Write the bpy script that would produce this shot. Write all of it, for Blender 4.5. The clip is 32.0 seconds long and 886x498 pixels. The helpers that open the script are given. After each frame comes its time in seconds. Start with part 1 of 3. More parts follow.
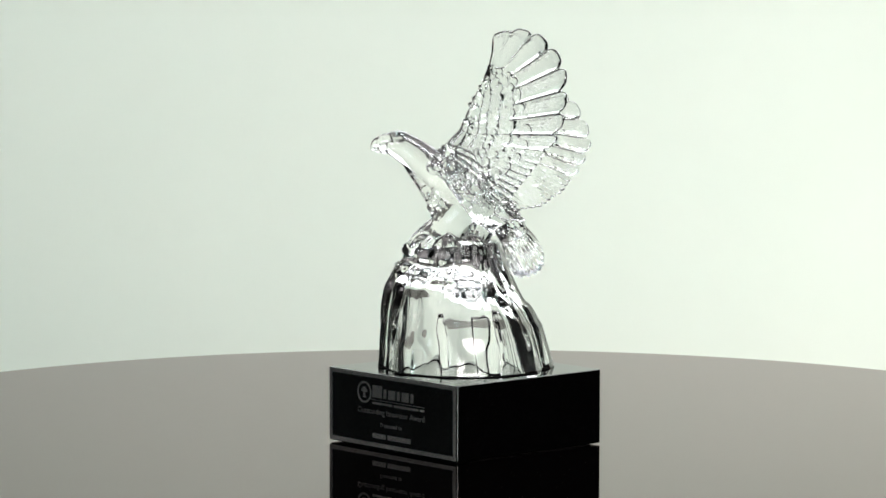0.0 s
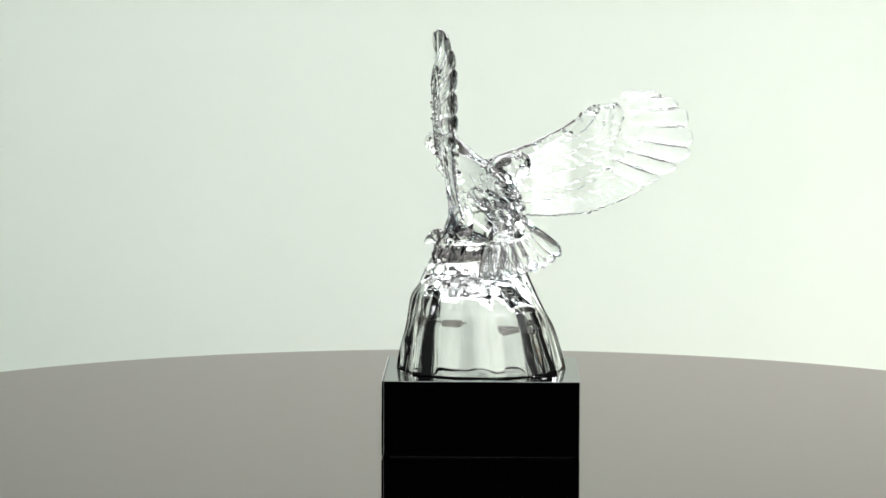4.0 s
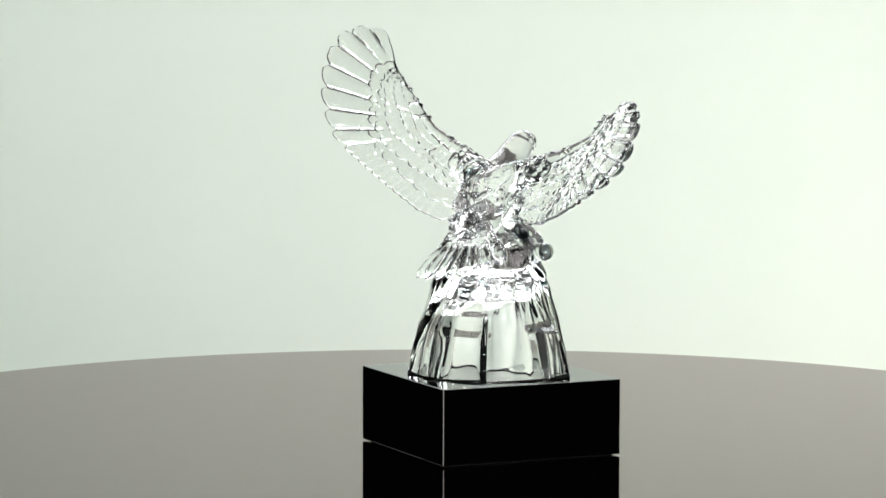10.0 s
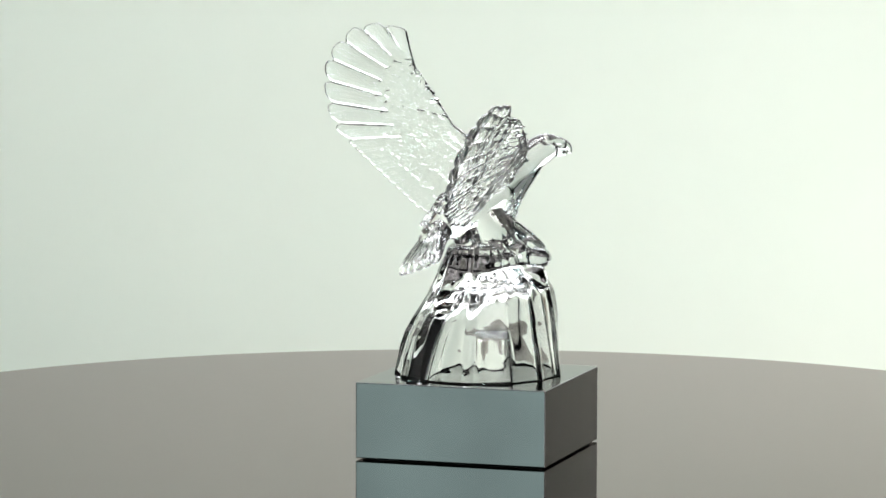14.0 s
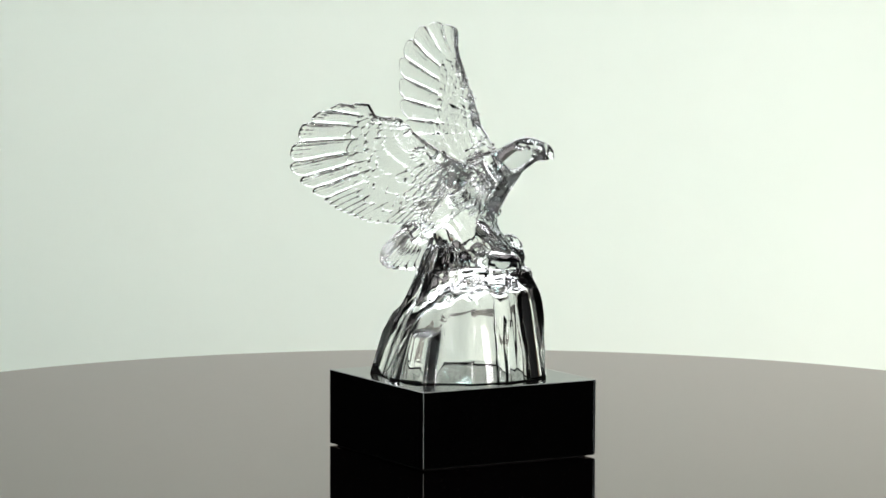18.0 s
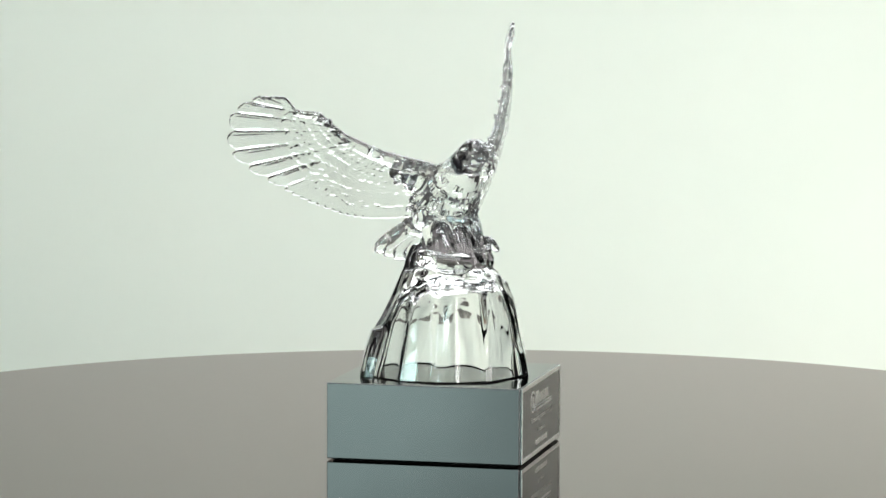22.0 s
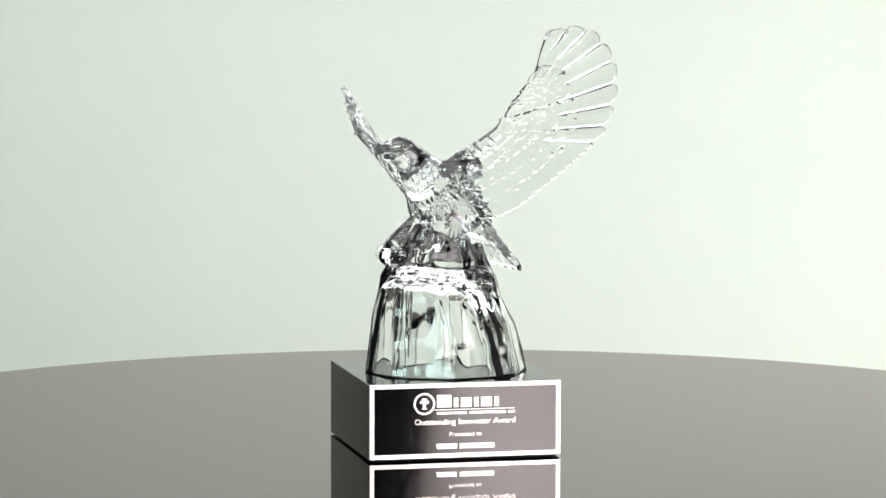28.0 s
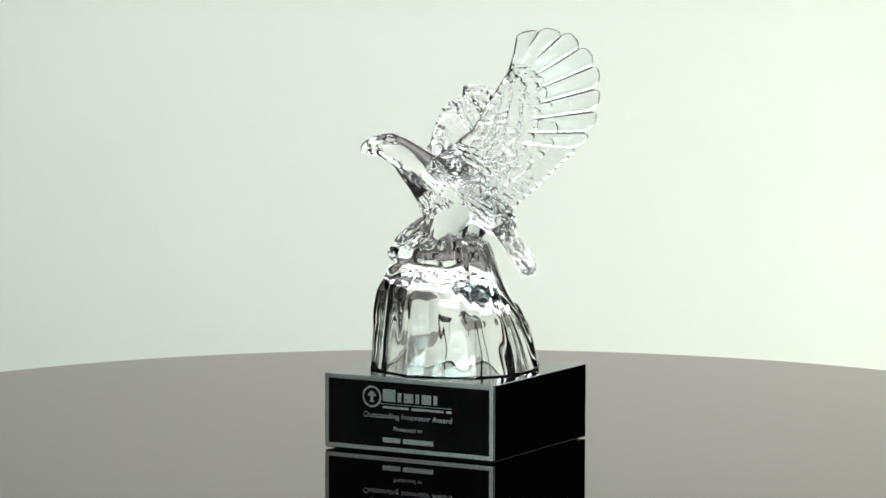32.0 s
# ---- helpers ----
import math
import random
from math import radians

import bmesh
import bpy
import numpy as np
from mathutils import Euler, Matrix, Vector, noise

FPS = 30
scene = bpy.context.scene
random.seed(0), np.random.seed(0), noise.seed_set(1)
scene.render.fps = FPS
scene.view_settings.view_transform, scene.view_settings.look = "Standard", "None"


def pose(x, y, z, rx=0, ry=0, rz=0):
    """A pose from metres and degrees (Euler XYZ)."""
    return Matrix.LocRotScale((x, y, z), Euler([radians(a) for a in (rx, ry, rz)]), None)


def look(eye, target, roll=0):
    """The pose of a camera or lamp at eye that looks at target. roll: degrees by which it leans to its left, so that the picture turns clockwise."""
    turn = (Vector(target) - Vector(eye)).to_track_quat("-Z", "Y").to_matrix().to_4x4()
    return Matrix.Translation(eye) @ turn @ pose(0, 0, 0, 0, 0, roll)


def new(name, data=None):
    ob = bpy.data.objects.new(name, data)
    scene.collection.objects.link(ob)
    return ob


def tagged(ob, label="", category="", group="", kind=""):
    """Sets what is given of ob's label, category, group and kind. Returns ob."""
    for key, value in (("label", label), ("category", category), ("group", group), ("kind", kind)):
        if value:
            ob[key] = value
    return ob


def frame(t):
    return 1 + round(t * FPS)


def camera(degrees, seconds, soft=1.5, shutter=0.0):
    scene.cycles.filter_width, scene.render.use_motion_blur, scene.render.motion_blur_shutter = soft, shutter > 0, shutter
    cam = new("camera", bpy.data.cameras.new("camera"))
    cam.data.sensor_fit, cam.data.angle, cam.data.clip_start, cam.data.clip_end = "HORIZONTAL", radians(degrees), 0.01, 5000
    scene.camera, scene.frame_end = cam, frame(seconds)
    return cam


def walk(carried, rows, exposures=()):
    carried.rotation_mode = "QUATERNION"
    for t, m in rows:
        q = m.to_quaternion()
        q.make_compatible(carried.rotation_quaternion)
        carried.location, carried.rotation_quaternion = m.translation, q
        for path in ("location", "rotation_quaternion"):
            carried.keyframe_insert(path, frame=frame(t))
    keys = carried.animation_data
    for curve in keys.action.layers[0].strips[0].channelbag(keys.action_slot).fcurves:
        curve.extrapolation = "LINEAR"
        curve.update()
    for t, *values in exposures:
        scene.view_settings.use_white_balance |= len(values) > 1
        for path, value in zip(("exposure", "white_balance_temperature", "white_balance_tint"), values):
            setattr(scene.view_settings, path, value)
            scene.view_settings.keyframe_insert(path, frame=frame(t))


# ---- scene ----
# One turn of the table takes about 33.8 s; the trophy stands a little off its axis.
TURN_START, TURN_RATE = 311.96, -10.6645
OFF_X, OFF_Y = -0.0099, 0.0087
BASE_W, BASE_H, GAP = 0.1, 0.0394, 0.0006

cam = camera(14.67, 32.0, soft=1.5)
EYE = (0.0, -1.7742, 0.2781)
VIEW = look(EYE, (EYE[0] - 0.006697, EYE[1] + 0.995161, EYE[2] - 0.098034), roll=0.175)
walk(cam, [(0, VIEW), (32, VIEW)])

# ---------------------------------------------------------------- light
world = bpy.data.worlds.new("studio_dark")
scene.world = world
world.use_nodes = True
world.node_tree.nodes["Background"].inputs[0].default_value = (0.02, 0.02, 0.02, 1)
world.node_tree.nodes["Background"].inputs[1].default_value = 0.3


def area_lamp(name, eye, target, size_x, size_y, watts, colour):
    data = bpy.data.lights.new(name, "AREA")
    data.shape, data.size, data.size_y = "RECTANGLE", size_x, size_y
    data.energy, data.color = watts, colour
    ob = new(name, data)
    ob.matrix_world = look(eye, target)
    return ob


# added lamp, hidden below the disc, that brightens one side of the backdrop
area_lamp("added_backdrop_uplight", (0.72, 0.50, -0.32), (0.62, 1.35, 0.05), 0.5, 0.2, 5.5, (1.0, 0.985, 0.95))
area_lamp("back_top_lamp", (0.05, 1.05, 0.80), (0, 0, 0.10), 1.7, 0.60, 11.5, (0.95, 0.98, 1.0))
area_lamp("overhead_lamp", (0.05, 0.05, 1.30), (0.0, 0.0, 0.10), 0.75, 0.50, 17.0, (0.90, 0.95, 1.0))
# unseen fill added overhead to brighten the crystal and the backdrop
area_lamp("overhead_fill", (0.60, -1.40, 1.6), (0.60, -1.38, 0.0), 2.3, 3.5, 42.5, (1.0, 0.998, 0.975))
PANEL_RIGHT, PANEL_LEFT = 25.0, 15.5

# ---------------------------------------------------------------- materials


def material(name):
    m = bpy.data.materials.new(name)
    m.use_nodes = True
    return m, m.node_tree, m.node_tree.nodes["Principled BSDF"]


def noise_node(tree, scale, detail=4, rough=0.55):
    coord = tree.nodes.new("ShaderNodeTexCoord")
    n = tree.nodes.new("ShaderNodeTexNoise")
    n.inputs["Scale"].default_value = scale
    n.inputs["Detail"].default_value = detail
    n.inputs["Roughness"].default_value = rough
    tree.links.new(coord.outputs["Object"], n.inputs["Vector"])
    return n


def ramp(tree, source, stops):
    r = tree.nodes.new("ShaderNodeValToRGB")
    e = r.color_ramp.elements
    while len(e) < len(stops):
        e.new(0.5)
    for k, (pos, col) in enumerate(stops):
        e[k].position = pos
        e[k].color = (*col, 1) if len(col) == 3 else col
    tree.links.new(source, r.inputs[0])
    return r


def gray(v):
    return (v, v, v)


def surface(name, colour_a, colour_b, rough, metal=0.0, scale=30, spread=0.05, bump=0.0, bump_scale=200, ior=1.5):
    """Two tones at one scale, roughness that wavers at another, and fine relief."""
    m, t, b = material(name)
    n = noise_node(t, scale)
    c = ramp(t, n.outputs["Fac"], [(0.35, colour_a), (0.65, colour_b)])
    t.links.new(c.outputs[0], b.inputs["Base Color"])
    n2 = noise_node(t, scale * 4.3, 6)
    r = ramp(t, n2.outputs["Fac"], [(0.3, gray(max(0.0, rough - spread))), (0.7, gray(rough + spread))])
    t.links.new(r.outputs[0], b.inputs["Roughness"])
    b.inputs["Metallic"].default_value = metal
    b.inputs["IOR"].default_value = ior
    if bump:
        n3 = noise_node(t, bump_scale, 3)
        bp = t.nodes.new("ShaderNodeBump")
        bp.inputs["Strength"].default_value = bump
        bp.inputs["Distance"].default_value = 0.001
        t.links.new(n3.outputs["Fac"], bp.inputs["Height"])
        t.links.new(bp.outputs[0], b.inputs["Normal"])
    return m


def glass(name):
    m, t, b = material(name)
    b.inputs["Base Color"].default_value = (0.999, 1.0, 0.999, 1)
    b.inputs["Transmission Weight"].default_value = 1.0
    b.inputs["IOR"].default_value = 1.47
    b.inputs["Roughness"].default_value = 0.0
    n = noise_node(t, 140, 2)
    bp = t.nodes.new("ShaderNodeBump")
    bp.inputs["Strength"].default_value = 0.05
    bp.inputs["Distance"].default_value = 0.0006
    t.links.new(n.outputs["Fac"], bp.inputs["Height"])
    t.links.new(bp.outputs[0], b.inputs["Normal"])
    return m


def glow(name, colour, strength, scale, low, half, inset, rim):
    """A lit diffuser with an uneven face that fades from the share inset of its half width to rim at the side edges."""
    m, t, b = material(name)
    n = noise_node(t, scale, 2)
    r = ramp(t, n.outputs["Fac"], [(0.3, tuple(c * low for c in colour)), (0.7, colour)])
    coord = t.nodes.new("ShaderNodeTexCoord")
    split = t.nodes.new("ShaderNodeSeparateXYZ")
    t.links.new(coord.outputs["Object"], split.inputs[0])
    size = t.nodes.new("ShaderNodeMath")
    size.operation = "ABSOLUTE"
    t.links.new(split.outputs["X"], size.inputs[0])
    fade = t.nodes.new("ShaderNodeMapRange")
    fade.interpolation_type = "SMOOTHSTEP"
    fade.inputs["From Min"].default_value, fade.inputs["From Max"].default_value = half, half * inset
    fade.inputs["To Min"].default_value, fade.inputs["To Max"].default_value = rim * strength, strength
    t.links.new(size.outputs[0], fade.inputs["Value"])
    t.links.new(fade.outputs["Result"], b.inputs["Emission Strength"])
    b.inputs["Base Color"].default_value = (0.8, 0.8, 0.8, 1)
    t.links.new(r.outputs[0], b.inputs["Emission Color"])
    return m


def bronze_gloss(name):
    """Smoked, nearly black acrylic: a faint body colour under a clear, slightly warm gloss."""
    m, t, b = material(name)
    t.nodes.remove(b)
    body = t.nodes.new("ShaderNodeBsdfDiffuse")
    body.inputs[0].default_value = (0.0004, 0.0003, 0.0003, 1)
    gloss = t.nodes.new("ShaderNodeBsdfGlossy")
    gloss.inputs["Color"].default_value = (1.0, 0.905, 0.905, 1)
    n = noise_node(t, 14, 5)
    r = ramp(t, n.outputs["Fac"], [(0.3, gray(0.006)), (0.7, gray(0.022))])
    t.links.new(r.outputs[0], gloss.inputs["Roughness"])
    fres = t.nodes.new("ShaderNodeFresnel")
    fres.inputs["IOR"].default_value = 1.56
    mix = t.nodes.new("ShaderNodeMixShader")
    t.links.new(fres.outputs[0], mix.inputs[0])
    t.links.new(body.outputs[0], mix.inputs[1])
    t.links.new(gloss.outputs[0], mix.inputs[2])
    t.links.new(mix.outputs[0], t.nodes["Material Output"].inputs[0])
    return m


M_PAPER = surface("backdrop_paper", (0.797, 0.857, 0.750), (0.822, 0.877, 0.770), 0.9, 0, 3, 0.05, 0.1, 90)
M_TABLE = bronze_gloss("smoked_acrylic")
M_BASE = surface("black_glass", (0.0003, 0.0003, 0.0003), (0.0005, 0.0005, 0.0005), 0.012, 0, 40, 0.006)
M_EDGE = surface("pale_base_edge", (0.13, 0.13, 0.13), (0.17, 0.17, 0.17), 0.35, 0, 300, 0.08)
M_FELT = surface("black_felt", (0.010, 0.010, 0.010), (0.016, 0.016, 0.016), 0.95, 0, 300, 0.03, 0.4, 900)
M_CRYSTAL = glass("clear_crystal")
M_BOND = surface("dark_bond_line", (0.008, 0.008, 0.008), (0.014, 0.014, 0.014), 0.9, 0, 200, 0.05, ior=1.01)
M_PLATE = surface("black_plate", (0.003, 0.003, 0.003), (0.005, 0.005, 0.005), 0.055, 0, 60, 0.02)
M_SILVER = surface("engraved_silver", (0.78, 0.77, 0.74), (0.85, 0.84, 0.81), 0.30, 1.0, 400, 0.06, 0.1, 900)
M_WHITE = surface("white_bounce_paint", (0.80, 0.79, 0.775), (0.84, 0.83, 0.815), 0.9, 0, 2, 0.05, 0.1, 60)
M_DARK = surface("dark_studio_paint", (0.004, 0.004, 0.004), (0.007, 0.007, 0.007), 0.95, 0, 2, 0.05, 0.1, 60)
M_GREY = surface("grey_bounce_paint", (0.44, 0.435, 0.425), (0.48, 0.475, 0.465), 0.9, 0, 2, 0.05, 0.1, 60)
M_TAN = surface("tan_studio_paint", (0.34, 0.235, 0.16), (0.38, 0.27, 0.19), 0.9, 0, 2, 0.05, 0.1, 60)
M_FLOOR = surface("dark_floor", (0.014, 0.013, 0.012), (0.022, 0.021, 0.020), 0.7, 0, 4, 0.1, 0.1, 80)
M_HOUSING = surface("black_fabric", (0.012, 0.012, 0.012), (0.02, 0.02, 0.02), 0.9, 0, 50, 0.05, 0.3, 700)
M_GLOW_R = glow("warm_diffuser", (1.0, 0.965, 0.94), PANEL_RIGHT, 7, 0.72, 0.21, 0.72, 0.45)
M_GLOW_L = glow("cool_diffuser", (0.66, 1.0, 0.97), PANEL_LEFT, 7, 0.76, 0.375, 0.25, 0.36)
M_STEEL = surface("black_steel", (0.02, 0.02, 0.02), (0.03, 0.03, 0.03), 0.35, 1.0, 60, 0.08)

# ---------------------------------------------------------------- mesh helpers


def mesh_of(name, bm, mat, smooth=True):
    bmesh.ops.recalc_face_normals(bm, faces=bm.faces)
    me = bpy.data.meshes.new(name)
    bm.to_mesh(me)
    bm.free()
    me.materials.append(mat)
    if smooth:
        me.polygons.foreach_set("use_smooth", [True] * len(me.polygons))
    return me


def thing(name, bm, mat, smooth=True):
    return new(name, mesh_of(name, bm, mat, smooth))


def part(name, bm, mat, parent, label="", smooth=False):
    ob = new(name, mesh_of(name, bm, mat, smooth))
    ob.parent = parent
    if label:
        tagged(ob, label)
    return ob


def box(bm, x0, y0, z0, x1, y1, z1, bevel=0.0, segments=2):
    made = bmesh.ops.create_cube(bm, size=1, matrix=Matrix.Translation(((x0 + x1) / 2, (y0 + y1) / 2, (z0 + z1) / 2))
                                 @ Matrix.Diagonal((x1 - x0, y1 - y0, z1 - z0, 1)))
    if bevel:
        edges = {e for v in made["verts"] for e in v.link_edges}
        bmesh.ops.bevel(bm, geom=list(edges), offset=bevel, segments=segments, profile=0.6, affect="EDGES")


def rings(bm, loops, close=True):
    """Skin a list of closed loops of points; caps at both ends."""
    rows = [[bm.verts.new(p) for p in loop] for loop in loops]
    n = len(rows[0])
    for a, b in zip(rows, rows[1:]):
        for k in range(n):
            bm.faces.new((a[k], a[(k + 1) % n], b[(k + 1) % n], b[k]))
    if close:
        bm.faces.new(rows[0][::-1])
        bm.faces.new(rows[-1])


def lathe(bm, profile, n=96):
    rings(bm, [[(r * math.cos(2 * math.pi * k / n), r * math.sin(2 * math.pi * k / n), z) for k in range(n)] for r, z in profile])


# ---------------------------------------------------------------- the studio
bm = bmesh.new()
box(bm, -1.8, -3.2, -0.98, 1.8, 2.0, -0.9)
tagged(thing("floor", bm, M_FLOOR, False), "dark plain studio floor", "floor", kind="structure")
# Unseen walls added: black low for dark reflections, pale high to brighten the crystal.
for name, ext in (("wall_north", (-1.8, 2.0, -0.98, 1.8, 2.1, 1.9)), ("wall_south", (-1.8, -3.3, -0.98, 1.8, -3.2, 1.9)),
                  ("wall_east", (1.8, -3.3, -0.98, 1.9, 2.1, 1.9)), ("wall_west", (-1.9, -3.3, -0.98, -1.8, 2.1, 1.9))):
    bm = bmesh.new()
    x0, y0, z0, x1, y1, z1 = ext
    north = name == "wall_north"
    dado = 0.46 if north else 0.62
    rings(bm, [[(x, y0, z0), (x, y0, dado), (x, y0, z1), (x, y1, z1), (x, y1, dado), (x, y1, z0)] for x in (x0, (x0 + x1) / 2, x1)])
    wall = tagged(thing(name, bm, M_DARK, False), "unseen studio wall, black and tan below, pale above to bounce light" if north else "unseen studio wall, black below, pale above to bounce light", "wall", kind="structure")
    # the west wall is greyer, to bounce less onto that side of the backdrop
    wall.data.materials.append(M_GREY if name == "wall_west" else M_WHITE)
    # tan on one half of the north wall warms the crystal's dark edges
    wall.data.materials.append(M_TAN)
    for face in wall.data.polygons:
        face.material_index = 1 if face.center.z > dado else 2 if north and face.center.x > 0 else 0
# unseen ceiling, kept white so that it brightens the crystal from above
bm = bmesh.new()
box(bm, -1.9, -3.3, 1.9, 1.9, 2.1, 2.0)
tagged(thing("ceiling", bm, M_WHITE, False), "unseen plain ceiling, white to bounce light", "ceiling", kind="structure")

# paper backdrop: an upright sheet behind the table
bm = bmesh.new()
BACK_Y, BACK_X0, BACK_X1 = 1.35, -0.74, 1.05
curve = [(BACK_Y, 1.30), (BACK_Y, 0.6), (BACK_Y, 0.2), (BACK_Y, -0.35), (BACK_Y, -0.8995)]
loops = []
for k in range(13):
    x = BACK_X0 + (BACK_X1 - BACK_X0) * k / 12
    loops.append([(x, y, z) for y, z in curve] + [(x, y + 0.003, z) for y, z in curve[::-1]])
rings(bm, loops)
tagged(thing("backdrop", bm, M_PAPER), "pale green-white paper sheet, brighter to one side", "backdrop", kind="structure")


def softbox(name, centre, width, height, mat, slant, label):
    """A lamp box that faces the trophy: fabric housing, rim, lit diffuser, on a stand. slant: lean of one side edge."""
    top = tagged(new(name), label, "studio lamp")
    top.matrix_world = Matrix.Translation((centre[0], centre[1], -0.9)) @ pose(0, 0, 0, 0, 0, math.degrees(math.atan2(-centre[1], -centre[0])) + 90)
    z = centre[2] + 0.9
    b = bmesh.new()
    loops = []
    for y, s in ((0.0, 1.0), (0.05, 1.0), (0.22, 0.45), (0.26, 0.25)):
        loops.append([((sx * width + (sx + 1) / 2 * slant * sz * height) / 2 * s, y, z + sz * height / 2 * s) for sx, sz in ((-1, -1), (1, -1), (1, 1), (-1, 1))])
    rings(b, loops)
    part("housing", b, M_HOUSING, top)
    b = bmesh.new()
    lean = slant * height / 2
    rings(b, [[(-width / 2 + 0.01, y, z - height / 2 + 0.01), (width / 2 - 0.01 - lean, y, z - height / 2 + 0.01), (width / 2 - 0.01, y, z), (width / 2 - 0.01 + lean, y, z + height / 2 - 0.01),
               (-width / 2 + 0.01, y, z + height / 2 - 0.01)] for y in (-0.006, -0.002)])
    part("diffuser", b, mat, top, "glowing white cloth diffuser")
    b = bmesh.new()
    lathe(b, [(0.014, 0.02), (0.014, z - 0.02)], 16)
    ob = part("stand_pole", b, M_STEEL, top, "", True)
    ob.location = (0, 0.24, 0)
    b = bmesh.new()
    lathe(b, [(0.16, 0.0), (0.16, 0.012), (0.03, 0.03)], 32)
    ob = part("stand_foot", b, M_STEEL, top, "", True)
    ob.location = (0, 0.24, 0)
    return top


def around(azimuth, distance, z):
    a = math.radians(azimuth)
    return (distance * math.cos(a), distance * math.sin(a), z)


softbox("softbox", around(-57.7, 1.5, 0.21), 0.42, 0.32, M_GLOW_R, 0.15, "small black softbox with warm lit diffuser")
softbox("softbox", around(-121.3, 1.5, 0.19), 0.76, 0.24, M_GLOW_L, -0.04, "wide black softbox with cool lit diffuser")

# ---------------------------------------------------------------- turntable
turntable = tagged(new("turntable"), "round black high-gloss turntable mirroring the trophy", "turntable")
turntable.location = (0, 0, -0.9)
R = 0.400
bm = bmesh.new()
lathe(bm, [(R - 0.004, 0.888), (R - 0.001, 0.889), (R, 0.892), (R, 0.897), (R - 0.0006, 0.8992), (R - 0.002, 0.9)], 192)
part("disc", bm, M_TABLE, turntable, "glossy black acrylic disc")
bm = bmesh.new()
lathe(bm, [(0.24, 0.0), (0.24, 0.02), (0.06, 0.05), (0.045, 0.12), (0.045, 0.84), (0.12, 0.88), (0.12, 0.887)], 48)
part("pedestal", bm, M_STEEL, turntable, "", True)

# ---------------------------------------------------------------- the trophy
trophy = tagged(new("trophy"), "clear crystal eagle on a rock, on a black glass base", "trophy")
bm = bmesh.new()
box(bm, -BASE_W / 2, -BASE_W / 2, GAP, BASE_W / 2, BASE_W / 2, BASE_H, 0.0005, 4)
base = part("base", bm, M_BASE, trophy, "glossy black glass block with pale rough edges")
# the edges' highlight is put into a pale rough grey; bottom edges stay black
base.data.materials.append(M_EDGE)
for face in base.data.polygons:
    if max(abs(c) for c in face.normal) < 0.98 and face.center.z > 0.004:
        face.material_index = 1
bm = bmesh.new()
box(bm, -BASE_W / 2 + 0.003, -BASE_W / 2 + 0.003, 0.0, BASE_W / 2 - 0.003, BASE_W / 2 - 0.003, GAP - 0.00005)
part("felt_pad", bm, M_FELT, trophy, "thin black felt under the base")

# name plate on the front face
PX, PZ0, PZ1 = 0.0497, 0.0012, 0.0393
plate_y = -BASE_W / 2
bm = bmesh.new()
box(bm, -PX, plate_y - 0.0010, PZ0, PX, plate_y - 0.0001, PZ1, 0.0002, 1)
plate = part("name_plate", bm, M_PLATE, trophy, "black metal plate engraved in silver")
Y1 = plate_y - 0.0010


def flat(b, x0, z0, x1, z1, proud=0.00012):
    box(b, x0, Y1 - proud, z0, x1, Y1 + 0.00005, z1)


EDGE = 0.0022
for x0, z0, x1, z1 in ((-PX, PZ1 - EDGE, PX, PZ1), (-PX, PZ0, PX, PZ0 + EDGE), (-PX, PZ0 + EDGE, -PX + EDGE, PZ1 - EDGE), (PX - EDGE, PZ0 + EDGE, PX, PZ1 - EDGE)):
    b = bmesh.new()
    flat(b, x0, z0, x1, z1)
    part("border", b, M_SILVER, plate, "bright silver border strip")


def text(name, words, x, z, height, width, shear=0.0):
    """A line of lettering as a mesh, centred at x, fitted to a width."""
    data = bpy.data.curves.new(name, "FONT")
    data.body, data.size, data.extrude, data.resolution_u, data.shear, data.offset = words, 1.0, 0.0, 3, shear, 0.004
    data.align_x = "CENTER"
    ob = bpy.data.objects.new(name, data)
    scene.collection.objects.link(ob)
    bpy.context.view_layer.update()
    me = bpy.data.meshes.new_from_object(ob.evaluated_get(bpy.context.evaluated_depsgraph_get()))
    bpy.data.objects.remove(ob)
    xs = [v.co.x for v in me.vertices]
    k = width / (max(xs) - min(xs))
    mid = (max(xs) + min(xs)) / 2
    for v in me.vertices:
        v.co = Vector(((v.co.x - mid) * k + x, Y1 - 0.0002, z + v.co.y * height / 0.72))
    me.materials.clear()
    me.materials.append(M_SILVER)
    o = new(name, me)
    o.parent = plate
    return o


text("award_line", "Outstanding Innovator Award", -0.0003, 0.0183, 0.0030, 0.0525)
text("presented_line", "Presented to", 0.0, 0.0121, 0.0023, 0.0168)
# recipient's line and maker's words as bars
for k, (a, w) in enumerate(((-0.0150, 0.0105), (-0.0030, 0.0180))):
    b = bmesh.new()
    flat(b, a, 0.0058, a + w, 0.0083)
    part("bar", b, M_SILVER, plate)
for a, w, z0, z1 in ((-0.0150, 0.0075, 0.0270, 0.0333), (-0.0062, 0.0022, 0.0270, 0.0318), (-0.0025, 0.0056, 0.0270, 0.0318),
                     (0.0044, 0.0022, 0.0270, 0.0318), (0.0080, 0.0056, 0.0270, 0.0318), (0.0150, 0.0022, 0.0270, 0.0318),
                     (-0.0165, 0.0422, 0.0256, 0.0259), (-0.0150, 0.0155, 0.0234, 0.0246), (0.0020, 0.0190, 0.0234, 0.0246), (0.0223, 0.0034, 0.0234, 0.0246)):
    b = bmesh.new()
    flat(b, a, z0, a + w, z1)
    part("bar", b, M_SILVER, plate)
b = bmesh.new()
loops = []
